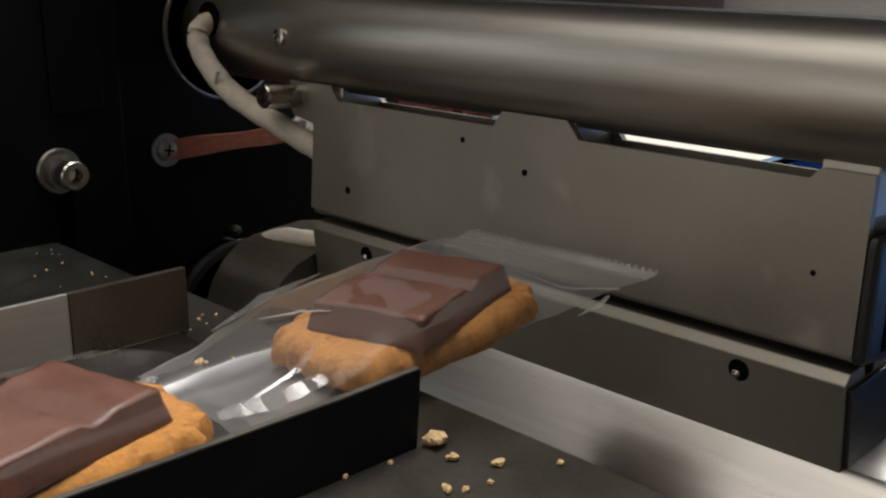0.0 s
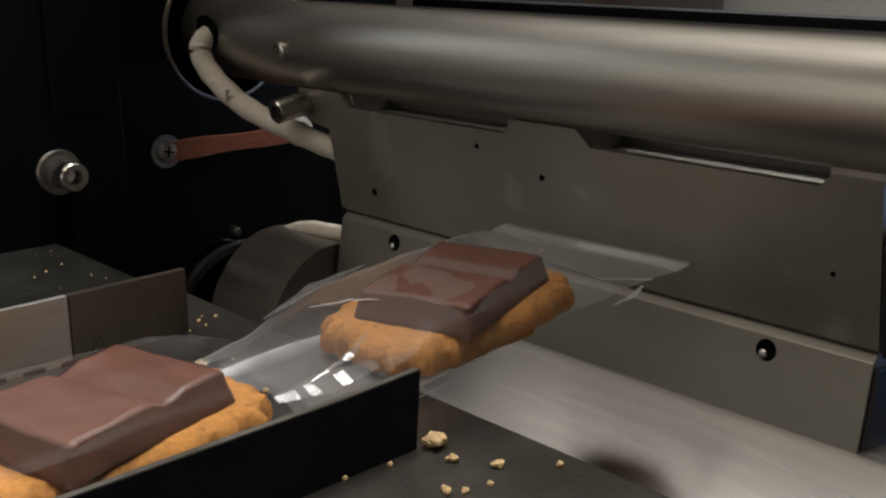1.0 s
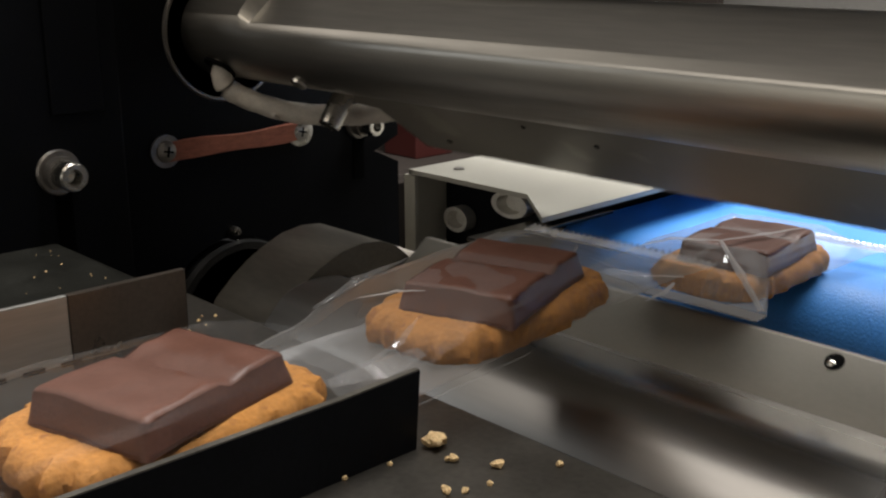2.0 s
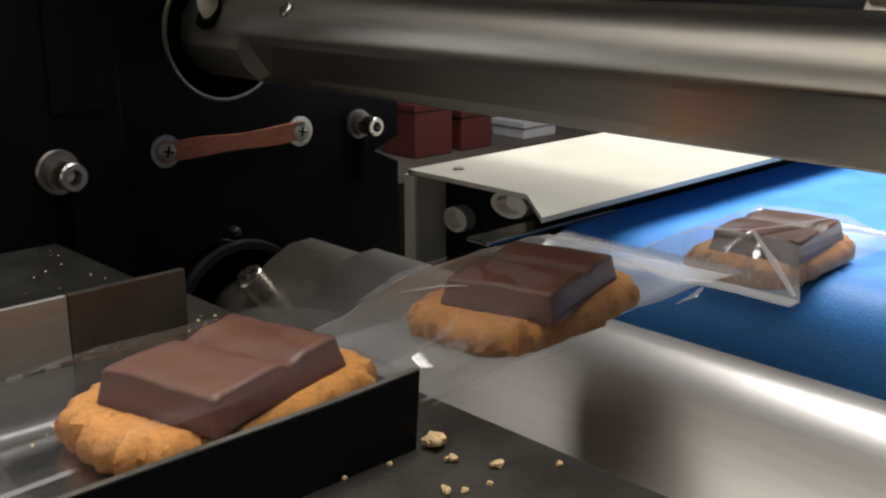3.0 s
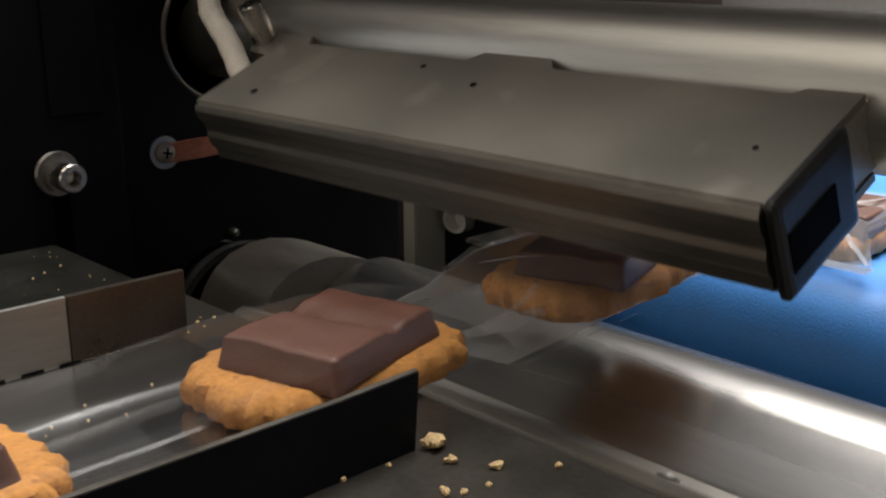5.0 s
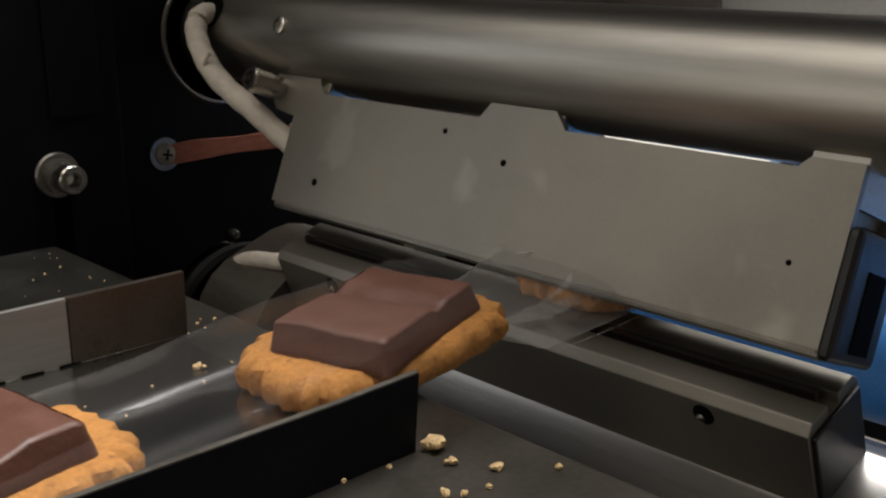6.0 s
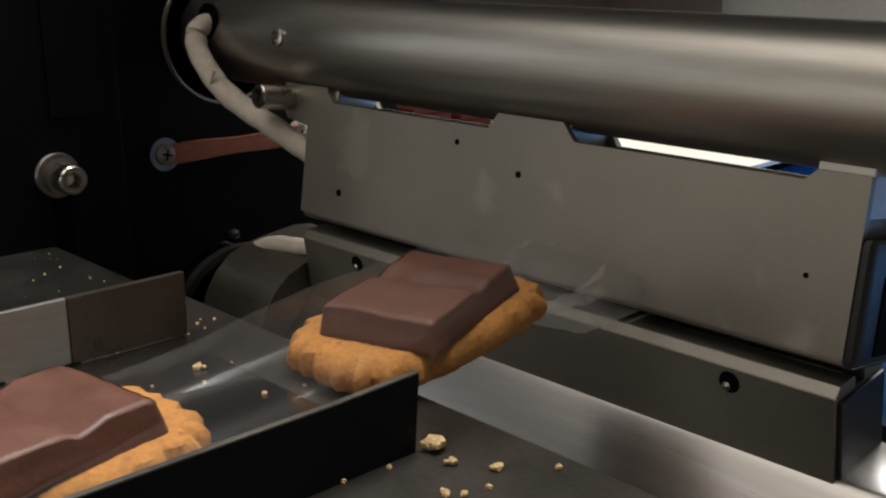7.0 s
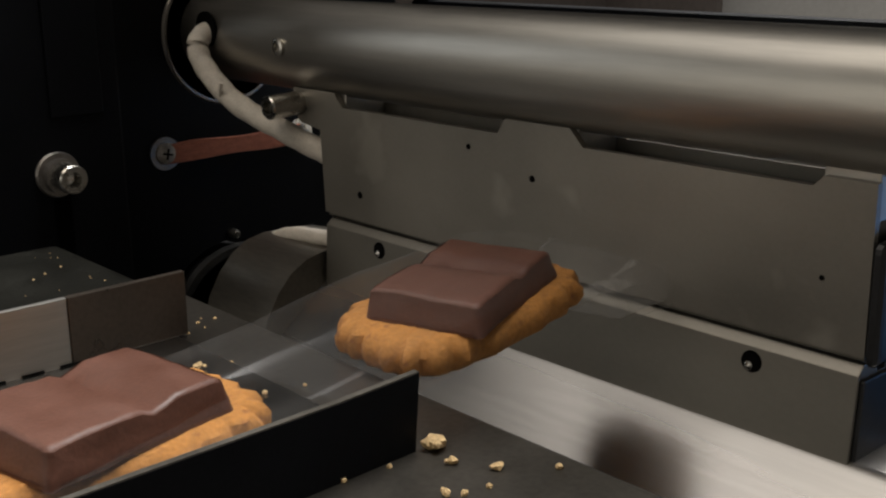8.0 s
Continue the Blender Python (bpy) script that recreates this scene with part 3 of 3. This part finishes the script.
def lower_jaw():
    """Local space: shaft axis along y, the jaw stands to +z, its front faces -x."""
    th = thing("lower_sealing_jaw", (XU, YJ, ZL), "polished steel shaft carrying the lower sealing jaw", "sealing jaw")
    half = [(0.0, -0.165), (0.07, -0.164), (0.13, -0.152), (0.175, -0.12), (0.198, -0.07), (0.205, -0.01), (0.205, 0.03), (0.201, 0.07),
            (0.188, 0.125), (0.165, 0.170), (0.135, 0.205), (0.10, 0.227), (0.06, 0.237), (0.0, 0.238)]
    outline = half + [(-x, z) for x, z in half[-2:0:-1]]
    low = [(0.0, -0.175), (0.076, -0.174), (0.142, -0.161), (0.191, -0.127), (0.214, -0.078), (0.2225, -0.030), (0.220, -0.008), (0.213, 0.014),
           (0.202, 0.037), (0.186, 0.061), (0.165, 0.084), (0.070, 0.1661), (0.064, 0.172), (0.056, 0.178), (0.05, 0.180), (0.0, 0.180)]
    part("body", prism(low + [(-x, z) for x, z in low[-2:0:-1]], 0.335, 1.4425), BRIGHT, th, "polished steel jaw carrier", True)
    part("end_block", prism(outline, 1.443, 1.64), DARKBAR, th, "dull steel end block", True)
    part("journal", turned([(0.09, 1.63), (0.09, 2.1)], "Y", 48), DARKBAR, th, smooth=True)
    y0, y1 = 0.40, 1.435
    part("bar", prism([(-0.060, 0.14), (-0.060, 0.290), (-0.048, 0.302), (-0.012, 0.302), (-0.012, 0.285), (0.012, 0.285), (0.012, 0.302),
                       (0.048, 0.302), (0.060, 0.290), (0.060, 0.14)], y0, y1, 0.0015), BARSTEEL, th, "steel sealing bar with a knife groove")
    part("knife", box(-0.004, 0.004, y0 + 0.02, y1 - 0.02, 0.28, 0.306), BRIGHT, th, "thin steel knife")
    part("end_cap", box(-0.054, 0.054, y0 - 0.006, y0 + 0.001, 0.155, 0.284, 0.003), BLACKMETAL, th, "black end cap")
    for s in (-1, 1):
        for y in (1.283, 0.542):
            part("screw_bore", turned([(0.0005, 0), (0.015, 0), (0.0145, s * 0.0012), (0.0005, s * 0.0012)], "X", 20, (s * 0.060, y, 0.270)), HOLESHADE, th)
            part("grub_screw", turned([(0.0005, 0), (0.007, 0), (0.0065, s * 0.003), (0.003, s * 0.005), (0.0005, s * 0.0055)], "X", 12,
                                      (s * 0.060, y + 0.003, 0.264)), ZINC, th, "bright grub screw", True)
    part("heater_cable", tube([(-0.02, 1.42, 0.255), (-0.03, 1.49, 0.250), (-0.04, 1.58, 0.240), (-0.04, 1.67, 0.19), (-0.02, 1.72, 0.06)], 0.016, 12, 0.04),
         SLEEVE, th, "white woven sleeve over the heater cable", True)
    for ang in (180,):
        sc = socket_head(0.028, 0.06, "Z", (0, 0, 0), 1)
        sc.transform(Matrix.Rotation(radians(ang), 4, "Y") @ Matrix.Translation((0, 1.58, 0.160)))
        part("cap_screw", sc, ZINC, th, "bright socket cap screw", True)
    return th


UPPER = upper_jaw()
LOWER = lower_jaw()
lower_bearing()


# ---------------------------------------------------------------- products
def slab(x0, x1, y0, y1, z0, z1, inset, seed, rough, round_r):
    """A soft-edged slab with uneven outline."""
    rnd = random.Random(seed)
    b = bmesh.new()
    n = 144
    cx, cy, hx, hy = (x0 + x1) / 2, (y0 + y1) / 2, (x1 - x0) / 2, (y1 - y0) / 2
    levels = [(0.0, 0.90), (0.12, 0.97), (0.35, 1.0), (0.62, 0.995), (0.85, 0.96 - inset * 0.3), (1.0, 0.90 - inset)]
    wob = [rnd.uniform(-1, 1) for _ in range(n // 2)]
    rings = []
    for t, k in levels:
        ring = []
        for i in range(n):
            a = 2 * math.pi * i / n
            c, s = math.cos(a), math.sin(a)
            e = 2 / round_r
            px = hx * math.copysign(abs(c) ** e, c)
            py = hy * math.copysign(abs(s) ** e, s)
            w = rough * (0.5 * wob[i // 2] + 0.5 * noise.noise(Vector((px * 30, py * 30, seed + 3 * t))))
            ring.append(b.verts.new((cx + px * (1 - (1 - k) * hy / hx) * (1 + w), cy + py * k * (1 + w * 1.5),
                                     z0 + (z1 - z0) * t + rough * 0.02 * noise.noise(Vector((px * 40, py * 40, seed))))))
        rings.append(ring)
    for p, q in zip(rings, rings[1:]):
        for i in range(n):
            b.faces.new((p[i], p[(i + 1) % n], q[(i + 1) % n], q[i]))
    b.faces.new(rings[0])
    # top with a gentle grid
    mid = b.verts.new((cx, cy, z1))
    inner = [b.verts.new((cx + (v.co.x - cx) * 0.55, cy + (v.co.y - cy) * 0.55, z1 + rough * 0.03 * rnd.uniform(-1, 1))) for v in rings[-1]]
    for i in range(n):
        b.faces.new((rings[-1][i], rings[-1][(i + 1) % n], inner[(i + 1) % n], inner[i]))
        b.faces.new((inner[i], inner[(i + 1) % n], mid))
    return b


def cookie(base, seed, label, skew=5):
    """A scalloped biscuit with a slab of chocolate lying on it; local x forward, z up from the biscuit's underside."""
    th = thing("chocolate_biscuit", base, label, "biscuit", group="biscuits on the line")
    b = slab(-0.155, 0.172, -0.104, 0.104, 0.0, 0.041, 0.06, seed, 0.04, 3.6)
    for v in b.verts:
        r = math.hypot(v.co.x, v.co.y)
        if 0.004 < v.co.z < 0.036 and r > 0.05:
            ang = math.atan2(v.co.y / 0.098, v.co.x / 0.142)
            v.co.xy *= 1 + 0.030 * math.cos(ang * 24) * (1 + 0.6 * noise.noise(Vector((ang * 3, seed, 0))))
    part("biscuit", b, COOKIE, th, "golden crumbly biscuit base", True)
    c = box(-0.108, 0.106, -0.082, 0.082, 0.0375, 0.0775)
    bmesh.ops.subdivide_edges(c, edges=c.edges[:], cuts=13, use_grid_fill=True)
    for v in c.verts:
        k = (v.co.z - 0.0375) / 0.040
        v.co.y *= 1 - 0.09 * k
        v.co.x *= 1 - 0.08 * k
    bmesh.ops.bevel(c, geom=[e for e in c.edges if len(e.link_faces) == 2 and e.calc_face_angle(0) > 0.5], offset=0.0075, segments=3, affect="EDGES", profile=0.5)
    for v in c.verts:
        if v.co.z > 0.05:      # shallow break line between the two segments
            v.co.z -= 0.0065 * math.exp(-((v.co.x - 0.018) / 0.011) ** 2) * (v.co.z - 0.05) / 0.02
        v.co += 0.0022 * noise.noise_vector(v.co * 22 + Vector((seed, 0, 0))) + 0.0012 * noise.noise_vector(v.co * 60 + Vector((0, seed, 0)))
    c.transform(Matrix.Translation((0.006, -0.010, 0.0)) @ Matrix.Rotation(radians(skew), 4, "Z"))
    part("chocolate", c, CHOC, th, "milk chocolate slab with bevelled edges", True)
    return th


def loft(sections, n=20, seed=1, crease=0.004):
    """Film round the product: (x, half width, bottom, top, squareness) rings along x."""
    b = bmesh.new()
    rings = []
    for x, w, z0, z1, sq in sections:
        ring = []
        for i in range(n):
            a = 2 * math.pi * i / n
            c, s = math.cos(a), math.sin(a)
            y = w * math.copysign(abs(c) ** (2 / sq), c)
            z = (z0 + z1) / 2 + (z1 - z0) / 2 * math.copysign(abs(s) ** (2 / sq), s)
            k = noise.noise(Vector((x * 14, 5 * math.cos(a), 5 * math.sin(a) + seed)))
            h = min(1, (z1 - z0) / 0.03)
            ring.append(b.verts.new((x, y * (1 + 0.03 * k), z + crease * k * 2 * h)))
        rings.append(ring)
    for p, q in zip(rings, rings[1:]):
        for i in range(n):
            k, m = p[(i + 1) % n], q[(i + 1) % n]
            if (i + len(rings)) % 2:
                b.faces.new((p[i], k, m))
                b.faces.new((p[i], m, q[i]))
            else:
                b.faces.new((p[i], k, q[i]))
                b.faces.new((k, m, q[i]))
    return b


def crimp(x, w, z, length, seed):
    """A flat ribbed end seal with a zigzag cut edge."""
    b = bmesh.new()
    n = 60
    rows = []
    sgn = 1 if length > 0 else -1
    for j in range(8):
        t = j / 7
        row = []
        for i in range(n + 1):
            y = -w + 2 * w * i / n
            zz = z + 0.0025 * (1 if j % 2 else -1) + 0.008 * noise.noise(Vector((y * 6, seed, 0)))
            xx = x + length * t + (sgn * 0.005 * (i % 2) if j == 7 else 0)
            row.append(b.verts.new((xx, y, zz)))
        rows.append(row)
    for p, q in zip(rows, rows[1:]):
        for i in range(n):
            b.faces.new((p[i], p[i + 1], q[i + 1], q[i]))
    return b


def fine_sections(keys, steps=5):
    out = []
    for a, c in zip(keys, keys[1:]):
        for k in range(steps):
            t = k / steps
            t2 = t * t * (3 - 2 * t)
            out.append(tuple([a[0] + (c[0] - a[0]) * t] + [a[i] + (c[i] - a[i]) * t2 for i in range(1, 5)]))
    out.append(keys[-1])
    return out


ROUND = [(-0.11, 0.110, -0.003, 0.078, 4.5), (0.12, 0.110, -0.003, 0.076, 4.5)]


def ribbon(points, widths, seed, up=(0, 0, 1)):
    """A crease of doubled film along a path, also used for glare: a narrow uneven strip with thickness."""
    b = bmesh.new()
    n = 10
    rows = []
    for k in range(n + 1):
        t = k / n * (len(points) - 1)
        i = min(int(t), len(points) - 2)
        f = t - i
        p = Vector(points[i]).lerp(Vector(points[i + 1]), f)
        d = (Vector(points[i + 1]) - Vector(points[i])).normalized()
        side = d.cross(Vector(up)).normalized()
        w = (widths[i] + (widths[i + 1] - widths[i]) * f) * (1 + 0.35 * noise.noise(Vector((k * 0.9, seed, 0))))
        p.z += 0.0015 * noise.noise(Vector((k * 0.7, 0, seed)))
        rows.append([b.verts.new(p + side * w), b.verts.new(p + Vector(up) * w * 0.35), b.verts.new(p - side * w)])
    for p, q in zip(rows, rows[1:]):
        for i in range(2):
            b.faces.new((p[i], p[i + 1], q[i + 1], q[i]))
    bmesh.ops.solidify(b, geom=b.faces[:], thickness=0.0008)
    return b


def wrapper(base, kind, seed, label):
    """The clear film: open tube, tube with its front sealed, or a pouch sealed at both ends."""
    back_open = [(-0.30, 0.112, 0.001, 0.044, 3), (-0.24, 0.114, 0.001, 0.050, 3), (-0.18, 0.113, 0.0, 0.062, 4)]
    front_open = [(0.16, 0.112, 0.0, 0.066, 4), (0.21, 0.116, 0.004, 0.052, 3)]
    back_shut = [(-0.215, 0.165, 0.022, 0.025, 2), (-0.165, 0.140, 0.006, 0.056, 3)]
    front_shut = [(0.165, 0.135, 0.002, 0.066, 3), (0.225 if kind == "pouch" else 0.275, 0.160, 0.026, 0.030, 2)]
    th = thing("film_wrapper", base, label, "wrapper", group="film wrappers")
    if kind == "open":
        part("tube", loft(fine_sections([(-0.95, 0.118, 0.0, 0.080, 4.5), (-0.62, 0.118, 0.0, 0.081, 4.5), (-0.25, 0.119, 0.0, 0.072, 3.5), (-0.11, 0.114, -0.001, 0.081, 4.5)] + ROUND[1:] + front_open, 6), 32, seed, 0.001), FILM, th, "clear glossy film", True)
        part("fin_seam", ribbon([(-0.94, 0.0, 0.0008), (-0.5, 0.0, 0.0008), (-0.16, 0.0, 0.0008)], [0.006, 0.006, 0.006], seed), FILM, th, "flat fin seam under the film tube")
        return th
    keys = (back_shut if kind == "pouch" else back_open) + ROUND + front_shut
    if kind == "pouch":
        part("tube", loft(fine_sections(keys, 2), 20, seed, 0.005), POUCH, th, "clear glossy film")
    else:
        part("tube", loft(fine_sections(keys, 5), 36, seed, 0.002), VEIL, th, "clear glossy film", True)
    part("front_seal", crimp(front_shut[1][0], 0.162, 0.028, 0.03, seed), CRIMP if kind == "pouch" else SEAM, th, "crimped end seal")
    if kind == "front":
        # film creases, plus lamp glare put in as strips of whiter film
        for pts, w, m in (
                ([(-0.295, -0.113, 0.008), (-0.20, -0.117, 0.006), (-0.05, -0.116, 0.003)], [0.0012, 0.002, 0.001], FOLDGLARE),
                ([(-0.29, -0.02, 0.020), (-0.23, -0.03, 0.018), (-0.165, -0.04, 0.022)], [0.010, 0.024, 0.014], FOLDGLARE),
                ([(-0.27, -0.06, 0.046), (-0.21, -0.055, 0.053), (-0.16, -0.035, 0.062)], [0.002, 0.006, 0.001], FOLDGLARE),
                ([(-0.21, 0.095, 0.058), (-0.13, 0.097, 0.074), (-0.05, 0.092, 0.080)], [0.002, 0.010, 0.002], FOLDGLARE),
                ([(-0.17, 0.06, 0.068), (-0.14, 0.02, 0.077), (-0.12, -0.01, 0.079)], [0.001, 0.004, 0.001], FOLD),
                ([(0.11, -0.085, 0.074), (0.165, -0.115, 0.040), (0.225, -0.155, 0.030)], [0.001, 0.003, 0.004], FOLD),
                ([(0.11, -0.06, 0.077), (0.17, -0.02, 0.062), (0.225, 0.03, 0.031)], [0.001, 0.002, 0.001], FOLDGLARE),
                ([(0.10, -0.11, 0.060), (0.15, -0.123, 0.035), (0.18, -0.128, 0.012)], [0.001, 0.003, 0.001], FOLDGLARE),
                ([(0.21, -0.150, 0.024), (0.195, -0.145, 0.014), (0.17, -0.132, 0.006)], [0.003, 0.006, 0.001], FOLD)):
            part("fold_and_glare", ribbon(pts, w, seed), m, th, "whitish crease and painted glare in the film")
    if kind == "pouch":
        part("rear_seal", crimp(-0.215, 0.167, 0.0235, -0.035, seed + 1), CRIMP, th, "crimped end seal with zigzag edge")
        apex = (-0.105, -0.020, 0.088)
        for pts, w, m in (
                ([apex, (-0.16, -0.09, 0.058), (-0.212, -0.155, 0.027)], [0.003, 0.007, 0.004], FOLD),
                ([apex, (-0.125, 0.06, 0.080), (-0.15, 0.10, 0.066)], [0.003, 0.008, 0.003], FOLD),
                ([(-0.15, 0.10, 0.066), (-0.18, 0.13, 0.048), (-0.212, 0.160, 0.027)], [0.002, 0.003, 0.003], FOLD),
                ([apex, (-0.01, -0.045, 0.085), (0.10, -0.065, 0.080)], [0.003, 0.006, 0.002], FOLD),
                ([apex, (-0.165, 0.0, 0.060), (-0.205, 0.02, 0.030)], [0.003, 0.010, 0.012], FOLDGLARE),
                ([(-0.205, -0.06, 0.028), (-0.17, -0.055, 0.052), (-0.13, -0.045, 0.074)], [0.012, 0.014, 0.004], FOLDGLARE),
                ([(0.20, -0.14, 0.034), (0.14, -0.11, 0.062), (0.10, -0.065, 0.080)], [0.003, 0.003, 0.001], FOLD)):
            part("fold_and_glare", ribbon(pts, w, seed), m, th, "whitish folded film")
    return th


XC, YC, V = 0.590, 0.930, 0.071
P_A = cookie((0, 0, 0), 1.0, "golden biscuit topped with a chocolate slab in the trough", 13)
P_B = cookie((0, 0, 0), 4.0, "golden biscuit topped with a chocolate slab inside clear film", 13)
P_C = cookie((0, 0, 0), 7.0, "chocolate topped biscuit sealed in clear film on the blue belt")
P_D = cookie((0, 0, 0), 9.0, "chocolate topped biscuit entering along the trough", 10)
F_A = wrapper((0, 0, 0), "open", 1, "clear film tube drawn round the biscuit")
F_B = wrapper((0, 0, 0), "front", 2, "clear film with a fresh crimped front seal")
F_C = wrapper((0, 0, 0), "pouch", 3, "clear sealed film pouch with crimped ends")
crumbs()


def motions():
    phi = [(0.0, -94.2), (0.5, -89.2), (1.0, -80.4), (1.5, -65.6), (1.7, -57.7), (2.2, -16), (2.8, 39), (3.0, 53), (3.2, 69), (3.5, 96),
           (3.8, 125), (4.0, 141), (4.2, 154), (4.4, 166), (4.5, 172), (4.7, 185.0), (5.2, 217), (5.8, 244.4), (6.0, 249.2), (6.5, 257.8),
           (7.0, 262.0), (7.5, 267.3), (8.0, 272.7)]
    turn = lambda base, ry: Matrix.Translation(at(*base)) @ pose(0, 0, 0, 0, ry, 0)
    walk(UPPER, [(t, turn((XU, YJ, ZU), -(a + 90))) for t, a in phi])
    walk(LOWER, [(t, turn((XU, YJ, ZL), a + 90)) for t, a in phi])
    times = [0.5 * i for i in range(17)]

    def along(ob, x0, speed, z, lift=(), yaw=0):
        rows = []
        for t in times:
            rise = nose = 0.0
            for (t0, r0, n0), (t1, r1, n1) in zip(lift, lift[1:]):
                if t0 <= t <= t1:
                    k = (t - t0) / (t1 - t0)
                    rise, nose = r0 + (r1 - r0) * k, n0 + (n1 - n0) * k
            rows.append((t, Matrix.Translation(at(x0 + speed * (t - 3.5), YC, z + rise)) @ pose(0, 0, 0, 0, 0, yaw) @ pose(0, 0, 0, 0, -nose, 0)))
        walk(ob, rows)

    zf = ZT + 0.004
    climb = [(0, 0, 0), (5.0, 0, 0), (6.0, 0.010, 4.0), (7.0, 0.016, 5.5), (8.0, 0.018, 5.5)]
    for ob in (P_A, F_A):
        along(ob, XC, V, zf, climb, 3)
    along(P_D, XC - 0.50, V, zf)
    for ob in (P_B, F_B):
        along(ob, XC + 0.478, V, zf, [(0, 0.018, 4.0), (1.5, 0.016, 4.0), (3.0, -0.006, 1.0), (4.0, 0.0, 1.0), (5.0, 0.008, 2.0), (8.0, 0.004, 0.0)], 3)
    # the sealed pouch keeps the film's pace until the belt takes it along faster
    for ob in (P_C, F_C):
        walk(ob, [(t, Matrix.Translation(at(1.735 + 0.122 * (t - 3.5) if t >= 2.5 else 1.613 + V * (t - 2.5), YC, -0.545)) @ pose(0, 0, 0, 0, 0, 2))
                  for t in times])


motions()
